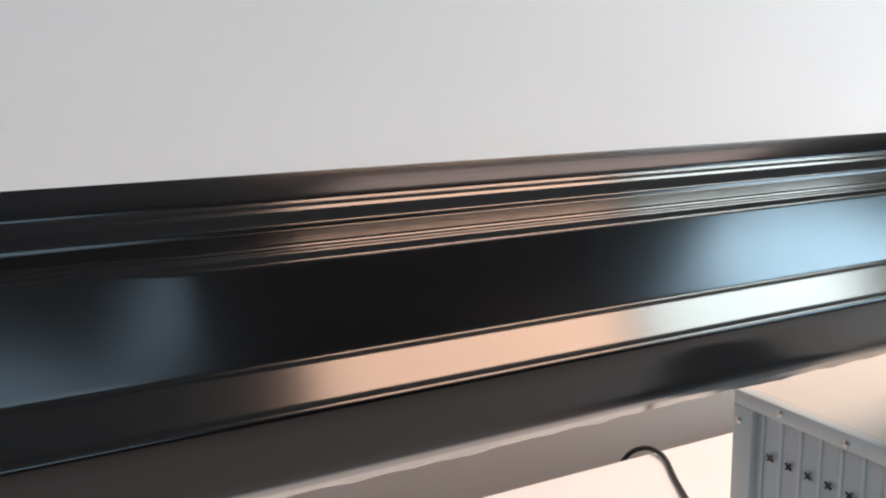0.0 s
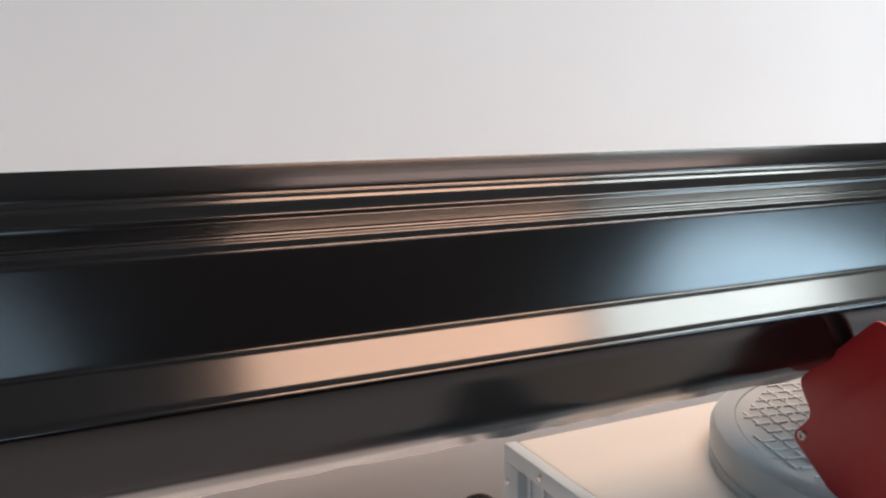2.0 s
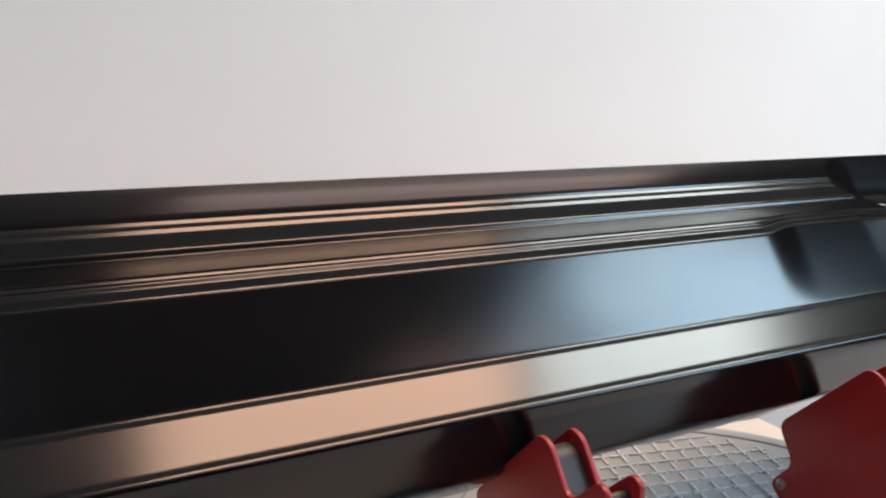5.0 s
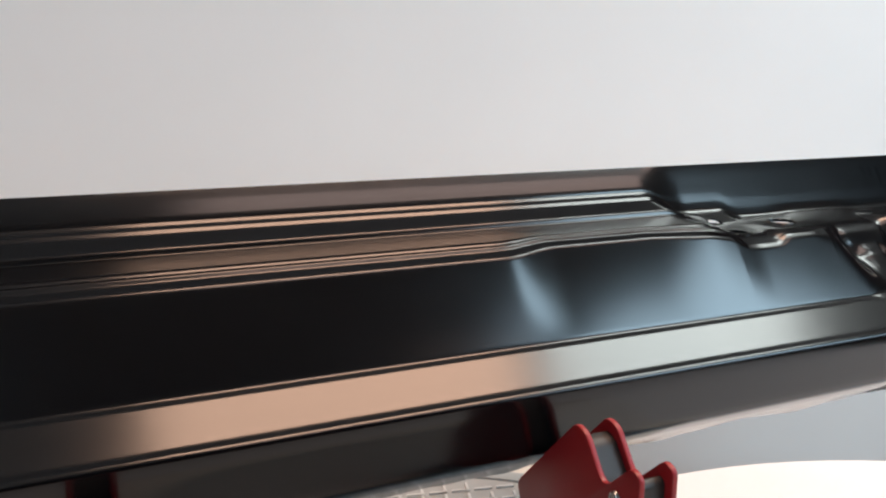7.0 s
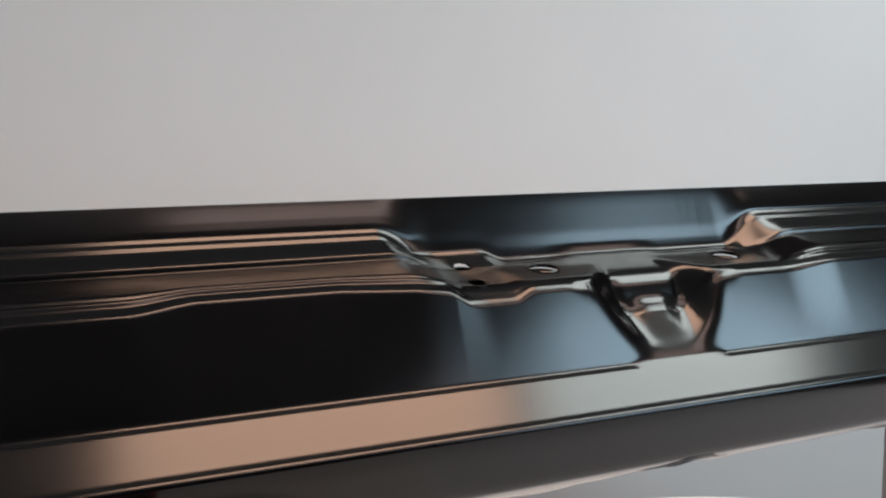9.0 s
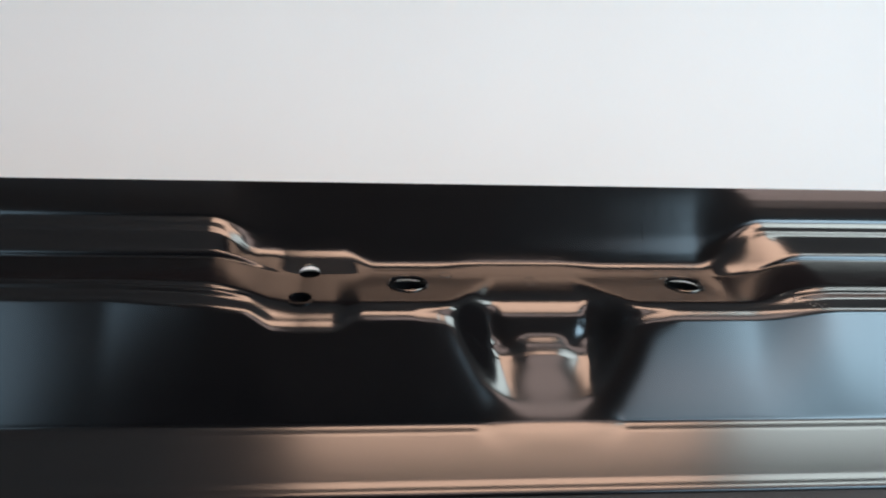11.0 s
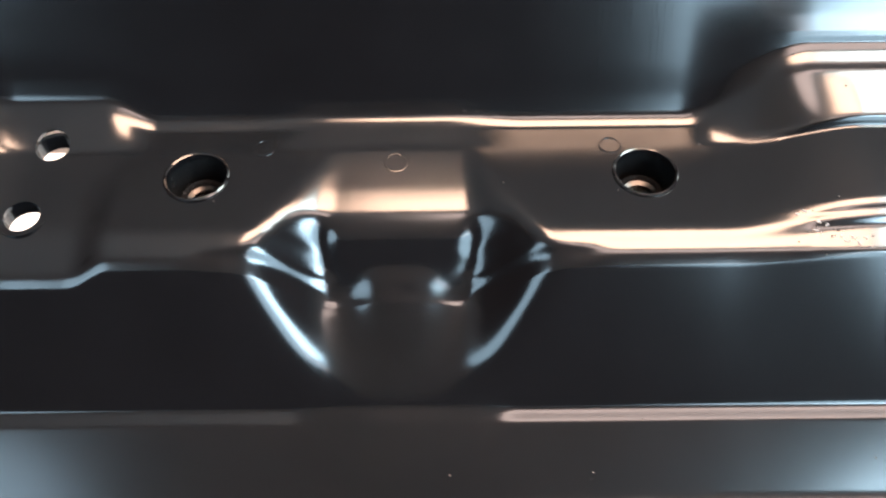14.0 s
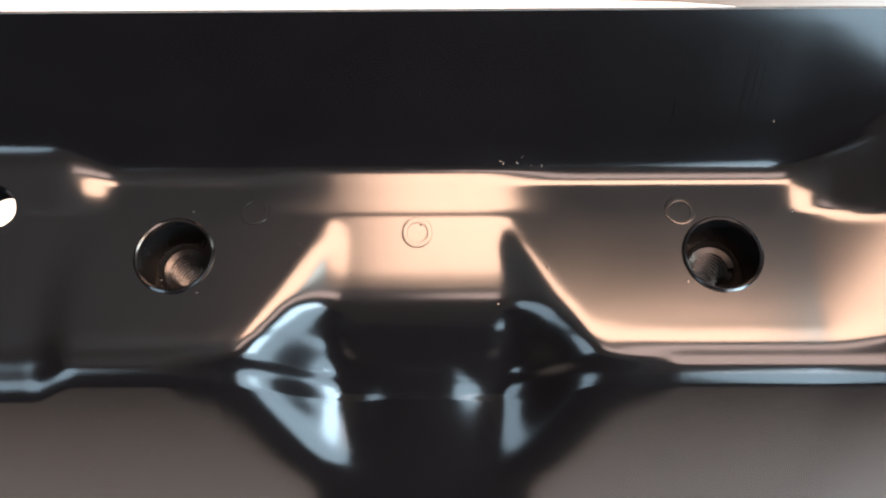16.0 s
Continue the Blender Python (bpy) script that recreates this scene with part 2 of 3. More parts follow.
def panel_grid():
    xs = np.concatenate([np.arange(PX0, -0.26, 0.006), np.arange(-0.26, -0.135, 0.003), np.arange(-0.135, -0.104, 0.00115), np.arange(-0.104, -0.084, 0.0006), np.arange(-0.084, -0.065, 0.00115), np.arange(-0.065, -0.045, 0.0006), np.arange(-0.045, 0.045, 0.00115), np.arange(0.045, 0.065, 0.0006), np.arange(0.065, 0.125, 0.00115), np.arange(0.125, PX1 + 1e-6, 0.005)])
    rib, flat = np.array(RIBBED), np.array(FLAT)
    n = len(rib)
    count = [max(2, int(math.ceil(max(np.linalg.norm(rib[i + 1] - rib[i]), np.linalg.norm(flat[i + 1] - flat[i])) / (0.0004 if i < 32 else 0.0009)))) for i in range(n - 1)]
    # how ribbed each stretch is, for the upper flange and for the ledge
    w_top = 1 - window(xs, -0.1185, 0.0815, 0.030)
    w_led = 1 - window(xs, -0.1130, 0.0900, 0.036)
    ctrl = np.zeros((len(xs), n, 2))
    for i in range(n):
        w = (w_top if i <= 9 else w_led)[:, None]
        ctrl[:, i] = rib[i] * w + flat[i] * (1 - w)
    # jogs of the ledge's front edge, down and up along the sloping face
    jog = window(xs, -0.1085, -0.0775, 0.011)
    lift = smooth01((xs + 0.2310) / 0.028 + 0.5) * np.clip((-0.112 - xs) / 0.05, 0, 1) + window(xs, PX0 - 1, -0.985, 0.05)
    for i, k in ((14, 0.4), (15, 0.5), (16, 0.6), (17, 0.7), (18, 0.8), (19, 0.85), (20, 1), (21, 1), (22, 1)):
        ctrl[:, i, 0] += (-0.0023 * jog + 0.0046 * lift) * k
        ctrl[:, i, 1] += (-0.0036 * jog + 0.0020 * lift) * k
    # the foot of the upper flange moves along the flange's own plane
    back = window(xs, -0.112, -0.074, 0.014)
    dip = window(xs, -0.034, 0.016, 0.022)
    for i, k in ((5, 0.6), (6, 0.8), (7, 1), (8, 1), (9, 0.9)):
        ctrl[:, i, 0] += 0.0026 * back * k
        ctrl[:, i, 1] += 0.0044 * back * k
    # over the tongue the foot runs out softly
    for i, dy, dz in ((8, -0.0006, 0.0003), (9, -0.0004, 0.0011)):
        ctrl[:, i, 0] += dy * dip
        ctrl[:, i, 1] += dz * dip
    # samples along the profile, rounded
    cols = []
    for i in range(n - 1):
        for k in range(count[i]):
            t = k / count[i]
            cols.append(ctrl[:, i] * (1 - t) + ctrl[:, i + 1] * t)
    cols.append(ctrl[:, -1])
    g = np.stack(cols, 1)
    seg = np.concatenate([np.full(c, i) for i, c in enumerate(count)] + [[n - 2]])
    crisp = np.isin(seg, range(22, 31))[None, :] | (np.isin(seg, range(0, 22))[None, :] & (w_led > 0.5)[:, None])
    for k in range(14):
        h = g.copy()
        h[:, 1:-1] = g[:, :-2] * 0.25 + g[:, 1:-1] * 0.5 + g[:, 2:] * 0.25
        if k >= 2:
            h[crisp] = g[crisp]
        g = h
    return xs, g


def softmax2(a, b, k=0.0011):
    return np.maximum(a, b) + k * np.log1p(np.exp(-np.abs(a - b) / k))


def soften(z, mask, rounds, across=2):
    for _ in range(rounds):
        t = z.copy()
        t[1:-1] = 0.5 * z[1:-1] + 0.25 * (z[:-2] + z[2:])
        for _ in range(across):
            t[:, 1:-1] = 0.5 * t[:, 1:-1] + 0.25 * (t[:, :-2] + t[:, 2:])
        z = t * mask + z * (1 - mask)
    return z


def bolt_pocket(xs, g):
    """The stamped recess with its tongue, under the bolt ledge."""
    X = np.repeat(xs[:, None], g.shape[1], 1)
    y, z = g[:, :, 0], g[:, :, 1]
    u = np.abs(X - XC)
    z = soften(z, smooth01((0.041 - u) / 0.009) * window(y, -0.034, -0.011, 0.007), 16, 6)
    # rim of the recess, how far its walls lean in, and its floor
    outer = np.interp(y, [-0.0520, -0.0460, -0.0400, -0.0340, -0.0245, -0.0215, 0.0020, 0.0090], [0.0230, 0.0215, 0.0230, 0.0295, 0.0362, 0.0355, 0.0200, 0.0180])
    lean = np.interp(y, [-0.0440, -0.0340, -0.0265, -0.0215, -0.0120, 0.0020, 0.0090], [0.0090, 0.0145, 0.0165, 0.0170, 0.0122, 0.0036, 0.0012])
    floor = np.interp(y, [-0.0640, -0.0488, -0.0440, -0.0340, -0.0245, -0.0200, -0.0145, -0.0090, -0.0030, 0.0050, 0.0155],
                      [-0.0446, -0.0355, -0.0325, -0.0255, -0.0188, -0.0150, -0.0098, -0.0056, -0.0030, -0.0015, -0.0008])
    # the tongue falls gently from the back of the ledge and rolls over in a bowl
    d = np.maximum(0, -0.0065 - y)
    run = np.clip(0.0155 - y, 0, 0.0185)
    top = 0.0021 - 0.20 * run - 0.24 * np.maximum(0, -0.0030 - y) - np.minimum(d, 0.0080) ** 2 * 40 - np.maximum(0, d - 0.0080) * 1.10
    ledge_side = smooth01((y + 0.0150) / 0.006)
    floor = floor * (1 - ledge_side) + top * ledge_side
    # a spur runs down from the tongue and widens into the lower band
    spur_half = np.interp(y, [-0.0460, -0.0340, -0.0265], [0.0140, 0.0085, 0.0055])
    floor = floor + np.interp(y, [-0.0470, -0.0360, -0.0270, -0.0220, -0.0120], [0, 0.0008, 0.0022, 0.0022, 0]) * smooth01((spur_half + 0.0075 - u) / 0.0075)
    depth = np.where(y < -0.0425, z - floor, np.maximum(0, z - floor))
    wall_in = np.clip((outer - u) / lean, 0, 1)
    soft_wall = smooth01(wall_in)
    channel = z - depth * (0.45 * soft_wall + 0.55 * wall_in) * smooth01((y + 0.0560) / 0.006)
    half = np.interp(y, [-0.0260, -0.0235, -0.0205, -0.0165, -0.0130], [0.0070, 0.0095, 0.0130, 0.0160, 0.0170])
    tongue = top - np.maximum(0, u - half) * np.interp(y, [-0.029, -0.020, -0.008], [1.6, 2.8, 4.0])
    deep = softmax2(channel, tongue, 0.0003)
    deep = np.where(y < -0.0425, deep, np.minimum(deep, z))
    inside = smooth01((outer + 0.0030 - u) / 0.003) * smooth01((0.0165 - y) / 0.003)
    z2 = z * (1 - inside) + deep * inside
    keep = 1 - smooth01((-0.0420 - y) / 0.003) * smooth01((u - 0.019) / 0.006)
    near = smooth01((0.052 - u) / 0.010) * smooth01((y + 0.058) / 0.004) * keep
    z2 = soften(z2, near * smooth01((0.0150 - y) / 0.006), 3, 4)
    z2 = soften(z2, near * smooth01((-0.0180 - y) / 0.006), 4, 4)
    low = smooth01((0.050 - u) / 0.010) * smooth01((y + 0.058) / 0.004) * smooth01((-0.0195 - y) / 0.004) * keep
    beside = np.maximum(smooth01((u - 0.0165) / 0.004), smooth01((-0.0240 - y) / 0.004))
    z2 = soften(z2, low * beside, 16, 14)
    foot = smooth01((0.028 - u) / 0.012) * smooth01((y + 0.054) / 0.005) * smooth01((-0.0370 - y) / 0.004)
    z2 = soften(z2, foot, 16, 10)
    g = g.copy()
    g[:, :, 1] = z2
    return g


def make_panel():
    xs, g = panel_grid()
    g = bolt_pocket(xs, g)
    # uneven bottom lip
    lip = np.array([noise.noise(Vector((x * 22, 3.1, 0))) + 0.5 * noise.noise(Vector((x * 70, 1.1, 0))) for x in xs])
    m = g.shape[1]
    fade = np.clip((np.arange(m) - (m - 24)) / 23, 0, 1)
    g[:, :, 1] -= lip[:, None] * 0.0022 * fade[None, :]
    nx = len(xs)
    verts = np.zeros((nx, m, 3))
    verts[:, :, 0] = xs[:, None]
    verts[:, :, 1:] = g
    flatv = verts.reshape(-1, 3)
    keep = []
    idx = lambda i, j: i * m + j
    for i in range(nx - 1):
        cx = (xs[i] + xs[i + 1]) / 2
        near = [h for h in HOLES if abs(cx - h[0]) < h[2] + 0.003]
        for j in range(m - 1):
            if near:
                cy, cz = (g[i, j, 0] + g[i, j + 1, 0]) / 2, g[i, j, 1]
                if cz > -0.006 and any((cx - hx) ** 2 + (cy - hy) ** 2 < hr ** 2 for hx, hy, hr in near):
                    continue
            keep.append((idx(i, j), idx(i, j + 1), idx(i + 1, j + 1), idx(i + 1, j)))
    me = bpy.data.meshes.new("panel")
    me.from_pydata(flatv.tolist(), [], keep)
    bm = bmesh.new()
    bm.from_mesh(me)
    bpy.data.meshes.remove(me)
    bmesh.ops.delete(bm, geom=[v for v in bm.verts if not v.link_faces], context="VERTS")
    # true circles
    for v in bm.verts:
        if v.is_boundary and v.co.z > -0.02 and PX0 + 0.01 < v.co.x < PX1 - 0.01:
            for hx, hy, hr in HOLES:
                d = math.hypot(v.co.x - hx, v.co.y - hy)
                if abs(d - hr) < 0.0016:
                    v.co.x, v.co.y = hx + (v.co.x - hx) * hr / d, hy + (v.co.y - hy) * hr / d
    bmesh.ops.recalc_face_normals(bm, faces=bm.faces)
    up = sum(f.normal.z for f in bm.faces)
    if up < 0:
        bmesh.ops.reverse_faces(bm, faces=bm.faces)
    root = new("rocker_panel", None)
    body = part("body", bm, M_PANEL, root)
    # crisp sheared edges
    border = collections.Counter(k for p in body.data.polygons for k in p.edge_keys)
    for e in body.data.edges:
        if border[e.key] == 1:
            e.use_edge_sharp = True
    sol = body.modifiers.new("thickness", "SOLIDIFY")
    sol.thickness, sol.offset = 0.0012, -1
    for hx, hy, hr in HOLES[:2]:
        at = pose(hx, hy, 0)
        nut = part("weld_nut", lathe_bm([(0.0082, -0.0016), (0.0081, -0.0125), (0.0058, -0.0125), (0.0056, -0.0066), (0.0052, -0.0060), (0.0047, -0.0068), (0.0047, -0.0290), (0.0098, -0.0290), (0.0098, -0.0016)], 48, True), M_NUT, root, "dark threaded steel nut", matrix=at)
        bm = bmesh.new()
        turns, per, pitch = 14, 48, 0.0014
        prev = None
        for i in range(turns * per + 1):
            a, h = 2 * math.pi * i / per, -0.0078 - pitch * i / per
            ring = [bm.verts.new(((0.0048 - r) * math.cos(a), (0.0048 - r) * math.sin(a), h + dz)) for r, dz in ((0, 0.00060), (0.0013, 0.00012), (0.0013, -0.00012), (0, -0.00060))]
            if prev:
                for k in (0, 1, 2):
                    bm.faces.new((prev[k], prev[k + 1], ring[k + 1], ring[k]))
            prev = ring
        part("thread", bm, M_THREAD, nut, "fine bare steel screw thread")
        part("hole_rim", lathe_bm([(hr - 0.0003, 0.0000), (hr - 0.0001, 0.0011), (hr + 0.0003, 0.0013), (hr + 0.0007, 0.0010), (hr + 0.0008, 0.0000)], 48, True), M_PANEL, root, matrix=at)
    # collars of the two plain holes
    for hx, hy, hr in HOLES[2:]:
        part("hole_collar", lathe_bm([(hr + 0.0004, -0.0008), (hr + 0.0002, -0.0048), (hr + 0.0014, -0.0048), (hr + 0.0018, -0.0008)], 40, True), M_PANEL, root, matrix=pose(hx, hy, 0.0010 if hy > 0 else 0.0002))
    # spot-weld rings and small scuffs in the coating
    rng = random.Random(4)
    for x, length in ((-0.7926, 0.020), (-0.8574, 0.016), (-0.2147, 0.012)):
        bm = box_bm(-length / 2, length / 2, -0.0003, 0.0003, -0.0004, 0.0003, 0.0002, 1)
        for v in bm.verts:
            v.co.z += 0.0004 - 0.0032 * (v.co.x / length) ** 2
        part("edge_nick", bm, M_SCUFF, root, "pale worn nick on the top edge", matrix=pose(x, 0.0356, 0.0305))
    bm = box_bm(-0.0035, 0.0035, -0.0003, 0.0003, -0.0002, 0.0002, 0.0001, 1)
    part("scratch", bm, M_SCUFF, root, "short pale scratch", matrix=pose(-0.7990, -0.0470, -0.0357, 31, 0, 0))

    def ground(px, py):
        i = int(np.argmin(np.abs(xs - px)))
        j = int(np.argmin(np.abs(g[i, :, 0] - py)))
        return float(g[i, j, 1])

    for x, y in ((-0.0062, 0.0050), (-0.0395, 0.0098), (0.0475, 0.0095)):
        part("weld_mark", lathe_bm([(0.0019, -0.0003), (0.0021, 0.00003), (0.0026, 0.00007), (0.0031, 0.00003), (0.0033, -0.0003)], 28, True), M_PANEL, root, "faint round spot-weld ring", matrix=pose(x, y, ground(x, y) + 0.0001, 11.0 if abs(x - XC) < HW else 0.5, 0, 0))
    spots = [(rng.gauss(0.094, 0.006), rng.gauss(-0.019, 0.003)) for _ in range(16)] + [(rng.gauss(0.014, 0.003), 0.0195 + rng.gauss(0, 0.0008)) for _ in range(8)]
    spots += [(rng.uniform(-0.06, 0.11), rng.uniform(-0.018, 0.026)) for _ in range(20)] + [(rng.uniform(0.0, 0.14), rng.uniform(-0.062, -0.048)) for _ in range(8)]
    bm = bmesh.new()
    for px, py in spots:
        r = rng.uniform(0.00010, 0.00024)
        m = pose(px, py, ground(px, py) + 0.00005, 0, 0, rng.uniform(0, 180)) @ Matrix.Diagonal((r * rng.uniform(1, 2.2), r, r * 0.6, 1))
        bmesh.ops.create_icosphere(bm, subdivisions=1, radius=1.0, matrix=m)
    bm_speck = bm
    bm = bmesh.new()
    for _ in range(24):
        t = rng.random()
        px, py = 0.087 + 0.015 * t + rng.gauss(0, 0.0008), -0.0150 - 0.0085 * t + rng.gauss(0, 0.0010)
        r = rng.uniform(0.00015, 0.00042)
        m = pose(px, py, ground(px, py) + 0.00003, 0, 0, rng.uniform(0, 180)) @ Matrix.Diagonal((r * rng.uniform(1, 2.6), r, 0.00008, 1))
        bmesh.ops.create_icosphere(bm, subdivisions=1, radius=1.0, matrix=m)
    tagged(part("scuff", bm, M_SCUFF, root, "pale chipped scuff in the coating"), kind="stuff")
    bm = bmesh.new()
    for _ in range(34):
        px = rng.uniform(0.044, 0.066)
        ya = rng.uniform(0.0215, 0.0310)
        yb = min(0.0328, ya + rng.uniform(0.002, 0.008))
        w = rng.uniform(0.00004, 0.00011)
        za, zb = ground(px, ya) + 0.00004, ground(px, yb) + 0.00004
        loop = [bm.verts.new(p) for p in ((px - w, ya, za - 0.0003), (px, ya, za), (px + w, ya, za - 0.0003), (px + w, yb, zb - 0.0003), (px, yb, zb), (px - w, yb, zb - 0.0003))]
        bm.faces.new((loop[0], loop[1], loop[4], loop[5]))
        bm.faces.new((loop[1], loop[2], loop[3], loop[4]))
    tagged(part("draw_line", bm, M_PANEL, root, "fine vertical press lines in the flange"), kind="stuff")
    bm = bm_speck
    tagged(part("coating_speck", bm, M_SPECK, root, "tiny raised specks in the coating"), kind="stuff")
    return tagged(root, "stamped black-coated steel rocker panel resting on red magnets", "car part")


make_panel()


# ---- white equipment case ----
def make_case():
    root = new("equipment_case", None)
    x0, x1, y0, y1, z0, z1 = -0.520, -0.086, -0.30, 0.126, TABLE, BOXTOP
    part("body", box_bm(x0 + 0.010, x1, y0, y1, z0 + 0.006, z1, 0.004), M_CASE, root)
    # the side: a frame of four rails round a recessed ribbed sheet
    for n_, ya, yb, za, zb in (("top_rail", y0, y1, z1 - 0.013, z1), ("bottom_rail", y0, y1, z0 + 0.006, z0 + 0.024), ("back_rail", y1 - 0.020, y1, z0 + 0.024, z1 - 0.013), ("front_rail", y0, y0 + 0.020, z0 + 0.024, z1 - 0.013)):
        part(n_, box_bm(x0, x0 + 0.0099, ya, yb, za, zb, 0.0012), M_CASEGREY, root, "blue-grey painted frame rail")
    sheet = part("side_sheet", box_bm(x0 + 0.0062, x0 + 0.0096, y0 + 0.015, y1 - 0.016, z0 + 0.020, z1 - 0.010), M_CASEDARK, root, "blue-grey ribbed sheet")
    y = y1 - 0.027
    while y > y0 + 0.03:
        part("rib", box_bm(x0 + 0.0044, x0 + 0.0066, y - 0.0014, y + 0.0014, z0 + 0.022, z1 - 0.012, 0.0006), M_CASEGREY, sheet)
        y -= 0.018
    y = y1 - 0.036
    while y > y0 + 0.03:
        bm = box_bm(-0.0006, 0.0006, -0.0035, 0.0035, -0.0008, 0.0008)
        b2 = box_bm(-0.0006, 0.0006, -0.0008, 0.0008, -0.0035, 0.0035)
        tmp = bpy.data.meshes.new("tmp")
        b2.to_mesh(tmp)
        b2.free()
        bm.from_mesh(tmp)
        bpy.data.meshes.remove(tmp)
        part("vent_cross", bm, M_BLACK, sheet, smooth=False, matrix=pose(x0 + 0.0040, y, z1 - 0.048, 35, 0, 0))
        y -= 0.018
    bm = bmesh.new()
    tri = [(-0.4795, -0.0172), (-0.4547, -0.0061), (-0.4730, -0.0020)]
    lo = [bm.verts.new((x, y, z1 - 0.0004)) for x, y in tri]
    hi = [bm.verts.new((x, y, z1 + 0.0006)) for x, y in tri]
    bm.faces.new(hi)
    for i in range(3):
        bm.faces.new((lo[i], lo[(i + 1) % 3], hi[(i + 1) % 3], hi[i]))
    bmesh.ops.recalc_face_normals(bm, faces=bm.faces)
    part("sticker", bm, M_PAPER, root, "small white triangular sticker", smooth=False)
    for sy, sz in ((y1 - 0.047, z1 - 0.002), (y1 - 0.105, z1 - 0.0045), (y1 - 0.006, z1 - 0.022)):
        part("screw", lathe_bm([(0, 0.0016), (0.0016, 0.0014), (0.0030, 0.0004), (0.0030, -0.001)], 16), M_STEEL, root, "small round-headed screw", matrix=pose(x0, sy, sz - 0.004, 0, -90, 0))
    return tagged(root, "cream-white metal equipment case with blue-grey ribbed side, on the table", "case")


make_case()


# ---- round turntable with a tread top ----
def make_turntable():
    root = new("turntable", None)
    cx, cy = -0.288, -0.055
    root.matrix_basis = pose(cx, cy, BOXTOP)
    h = DISC - BOXTOP
    part("base", lathe_bm([(0, 0), (0.153, 0), (0.1545, 0.002), (0.1545, 0.0075), (0.1530, 0.0085), (0.1530, 0.0095), (0.1545, 0.0105), (0.1545, h - 0.006), (0.152, h - 0.0015), (0.148, h), (0.139, h), (0.1385, h - 0.0012), (0, h - 0.0012)], 96), M_DISC, root, "grey rounded plastic rim")
    deck = part("tread_deck", lathe_bm([(0, h - 0.0008), (0.1380, h - 0.0008), (0.1380, h - 0.002), (0, h - 0.002)], 72), M_TREAD, root)
    # crossing ridges, cut to the circle
    bm = bmesh.new()

    def bar(px, py, dx, dy, length, w=0.0008, hh=0.0011):
        nx_, ny_ = -dy * w, dx * w
        c = [(px + nx_, py + ny_), (px + dx * length + nx_, py + dy * length + ny_), (px + dx * length - nx_, py + dy * length - ny_), (px - nx_, py - ny_)]
        lo = [bm.verts.new((x, y, h - 0.0008)) for x, y in c]
        hi = [bm.verts.new((c[0][0] * .5 + c[3][0] * .5 + (x - c[0][0] * .5 - c[3][0] * .5) * 0.96, c[0][1] * .5 + c[3][1] * .5 + (y - c[0][1] * .5 - c[3][1] * .5) * 0.96, h + hh - 0.0008)) for x, y in c]
        bm.faces.new(hi)
        for i in range(4):
            j = (i + 1) % 4
            bm.faces.new((lo[i], lo[j], hi[j], hi[i]))

    step, R, hub = 0.0130, 0.134, 0.026
    for ang in (-13, 72):
        dx, dy = math.cos(radians(ang)), math.sin(radians(ang))
        k = -11
        while k <= 11:
            off = k * step
            ox, oy = -dy * off, dx * off
            s = -12
            while s <= 12:
                a = s * step + 0.0012
                p0 = (ox + dx * a, oy + dy * a)
                p1 = (ox + dx * (a + step - 0.0024), oy + dy * (a + step - 0.0024))
                if max(math.hypot(*p0), math.hypot(*p1)) < R and min(math.hypot(*p0), math.hypot(*p1)) > hub:
                    bar(p0[0], p0[1], dx, dy, step - 0.0024)
                s += 1
            k += 1
    bmesh.ops.recalc_face_normals(bm, faces=bm.faces)
    tagged(part("tread_pattern", bm, M_RIDGE, deck, smooth=False), kind="stuff")
    part("hub", lathe_bm([(0, h + 0.0012), (0.0205, h + 0.0012), (0.0215, h + 0.0002), (0.0215, h - 0.001)], 48), M_DISC, root, "smooth round centre disc")
    part("bolt", lathe_bm([(0, h + 0.0030), (0.0030, h + 0.0030), (0.0036, h + 0.0036), (0.0052, h + 0.0036), (0.0062, h + 0.0024), (0.0075, h + 0.0014), (0.0075, h + 0.0008)], 32), M_STEEL, root, "steel centre bolt")
    return tagged(root, "grey round turntable with a ridged tread top, on the white case", "turntable")


make_turntable()


# ---- red welding magnets ----
MAG = rounded([(-.0433, -.0927), (-.0875, -.0486), (-.0942, -.0500), (-.1062, -.0663), (-.1216, -.0519), (-.1268, -.0538), (-.1259, -.1500), (-.0712, -.1500), (-.0414, -.1263), (-.0544, -.1105)], 0.006)


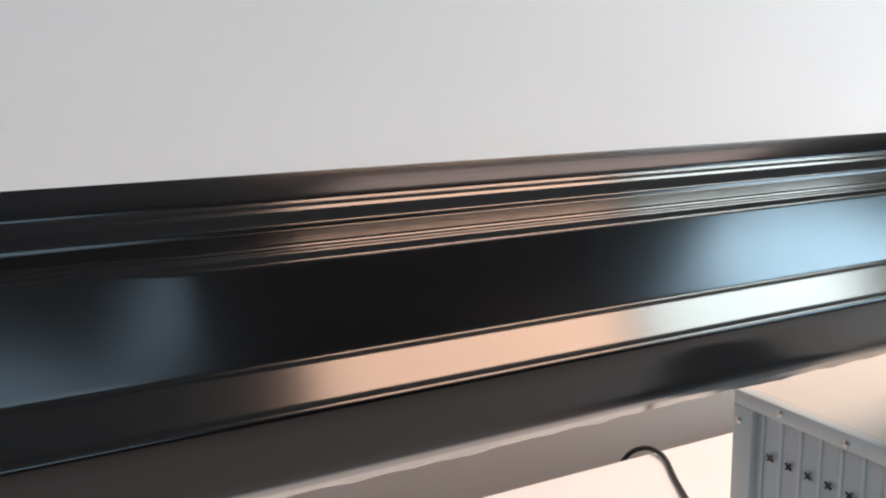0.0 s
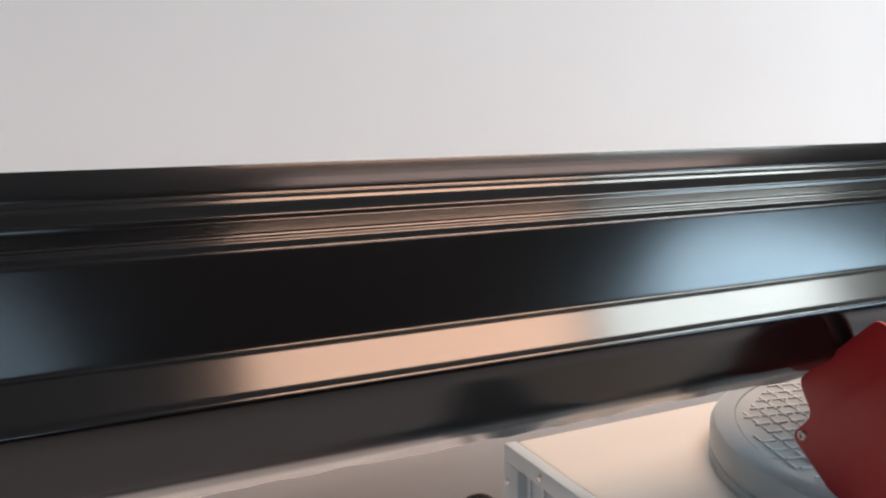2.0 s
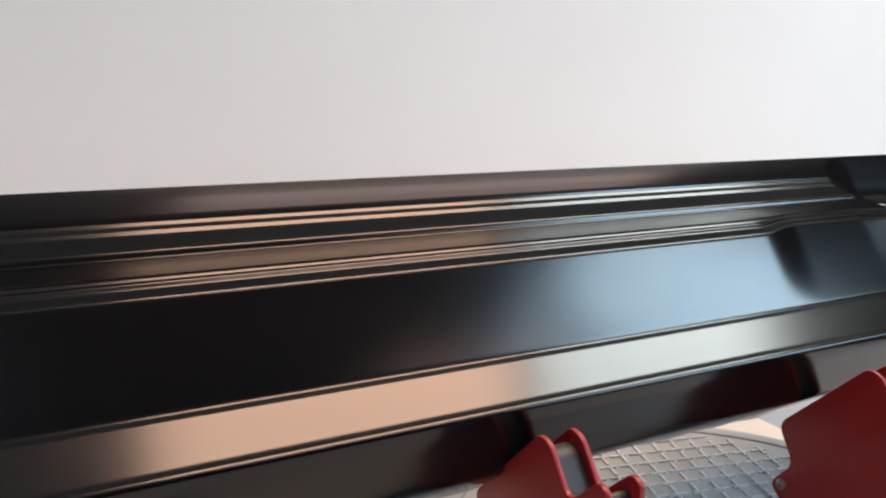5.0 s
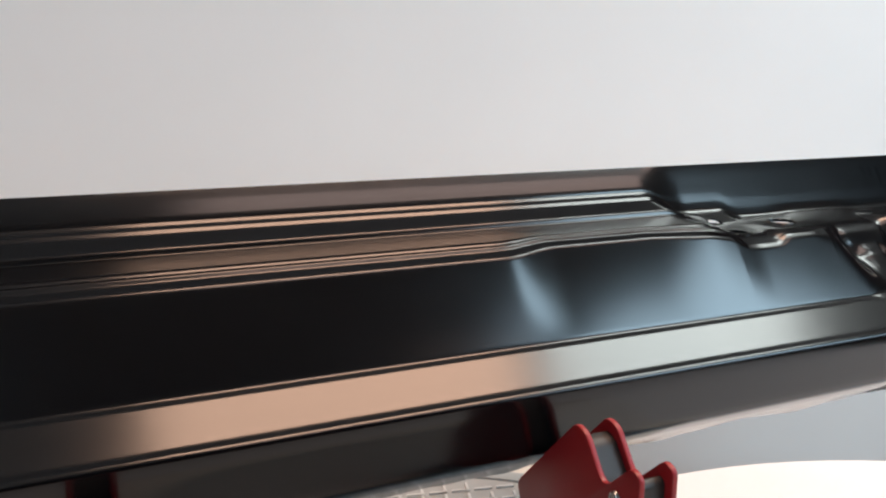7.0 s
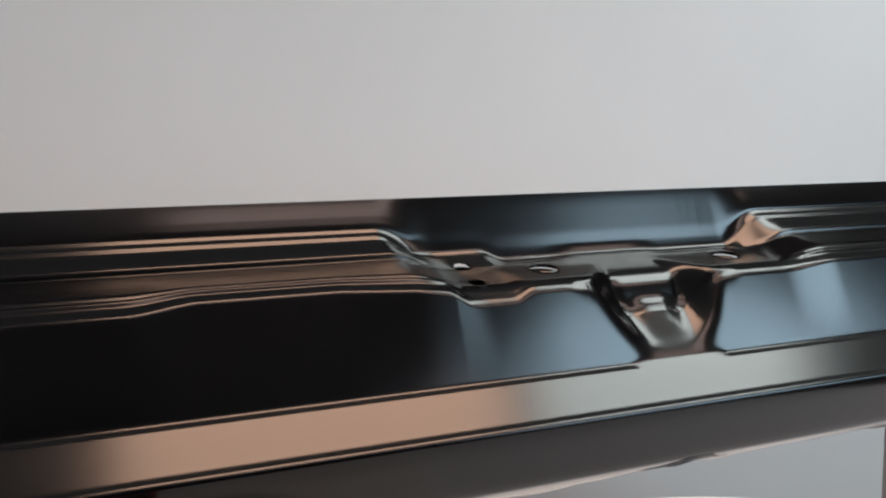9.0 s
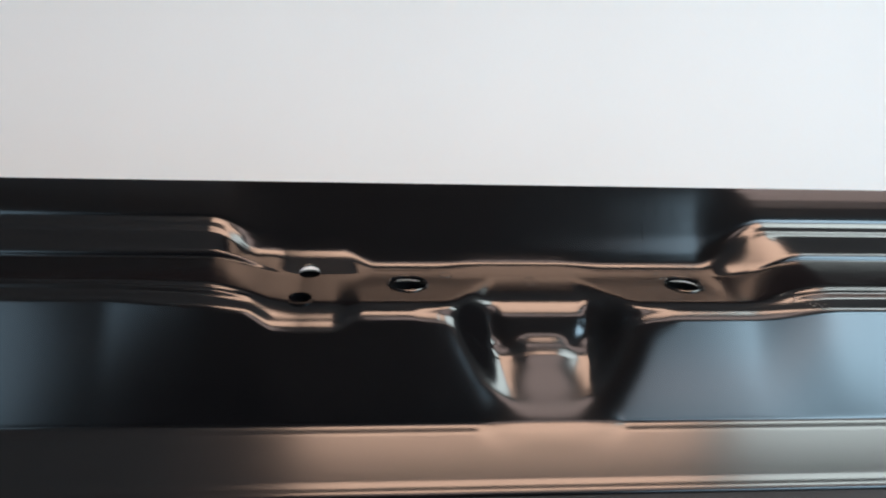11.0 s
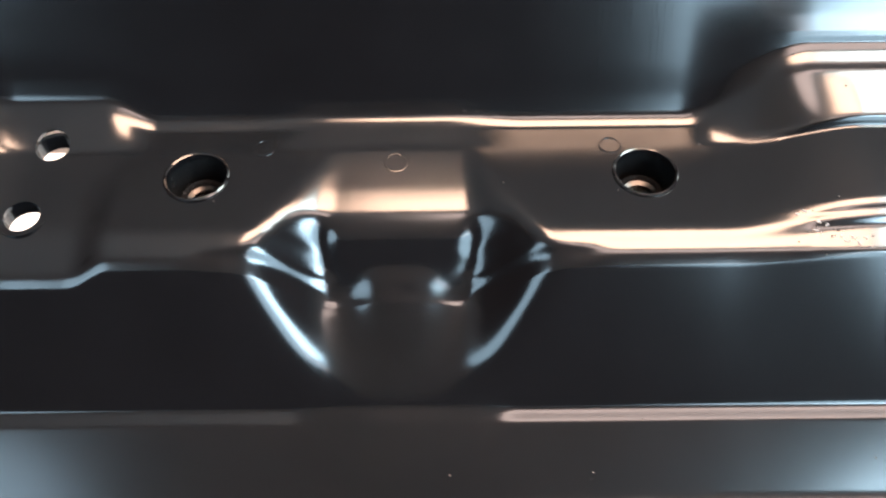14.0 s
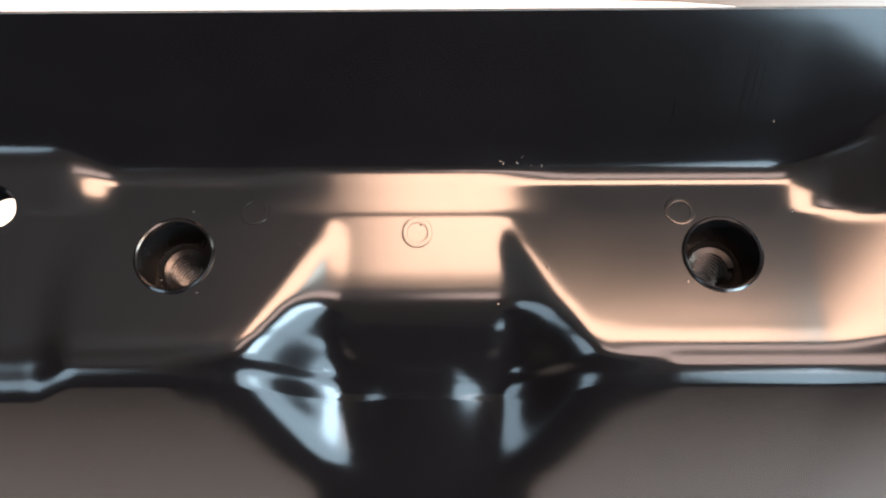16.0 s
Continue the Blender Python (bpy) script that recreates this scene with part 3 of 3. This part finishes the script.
def make_magnet():
    root = new("welding_magnet", None)
    inner = rounded([(-.0472, -.0940), (-.0877, -.0535), (-.0937, -.0548), (-.1062, -.0711), (-.1201, -.0577), (-.1230, -.0596), (-.1220, -.1490), (-.0712, -.1480), (-.0462, -.1263), (-.0587, -.1105)], 0.005)
    part("core", prism_bm(inner, -0.0060, 0.0060), M_MAGNET, root, "dark grey magnet core between the plates", smooth=False)
    for xa, xb, sx in ((-0.0082, -0.0058, -1), (0.0058, 0.0082, 1)):
        plate = part("side_plate", prism_bm(MAG, xa, xb, 0.0005), M_RED, root, "red powder-coated steel plate")
        for y, z in ((-.0491, -.1239), (-.1139, -.0668), (-.1096, -.1376)):
            part("rivet", lathe_bm([(0, 0.0004), (0.0012, 0.0004), (0.0015, 0.0014), (0.0024, 0.0014), (0.0030, 0.0004), (0.0030, -0.0005)], 20), M_STEEL, plate, matrix=pose(xa if sx < 0 else xb, y, z, 0, 90 * sx, 0))
    return tagged(root, "red arrow-shaped welding magnet standing on the turntable", "magnet", "welding magnets")


mag = make_magnet()
mag.matrix_basis = pose(-0.4214, 0, 0.0)
copy_thing(mag, pose(-0.2454, -0.008, 0.0))


# ---- cable ----
def make_cable():
    cu = bpy.data.curves.new("cable", "CURVE")
    cu.dimensions = "3D"
    cu.bevel_depth, cu.bevel_resolution = 0.0028, 4
    sp = cu.splines.new("NURBS")
    pts = [(-0.440, 0.395, -0.44), (-0.430, 0.388, -0.37), (-0.415, 0.368, TABLE + 0.007), (-0.401, 0.352, TABLE + 0.005), (-0.408, 0.325, TABLE + 0.0035), (-0.428, 0.297, TABLE + 0.0035), (-0.451, 0.249, TABLE + 0.0035), (-0.480, 0.195, TABLE + 0.0035)]
    sp.points.add(len(pts) - 1)
    for p, c in zip(sp.points, pts):
        p.co = (*c, 1)
    sp.use_endpoint_u, sp.order_u = True, 4
    ob = new("power_cable", cu)
    me = bpy.data.meshes.new_from_object(ob.evaluated_get(bpy.context.evaluated_depsgraph_get()))
    bpy.data.objects.remove(ob)
    me.materials.append(M_BLACK)
    ob = new("power_cable", me)
    return tagged(ob, "thin black power cable coming over the table's back edge", "cable")


make_cable()


# ---- printed label on the table ----
def make_label():
    root = new("paper_label", None)
    root.matrix_basis = pose(-0.160, 0.190, TABLE)
    part("sheet", box_bm(-0.034, 0.034, -0.060, 0.033, 0.0002, 0.0012, 0.0003, 1), M_PAPER, root)
    for x, y, w, d in ((-0.012, 0.010, 0.005, 0.022), (0.010, 0.004, 0.007, 0.018), (0.001, 0.006, 0.0015, 0.016), (-0.002, -0.018, 0.022, 0.004)):
        part("print_bar", box_bm(x - w, x + w, y - d, y + d, 0.0012, 0.0016), M_BLACK, root, "black printed bar", smooth=False)
    return tagged(root, "white paper label with black printing lying on the table", "label")


make_label()
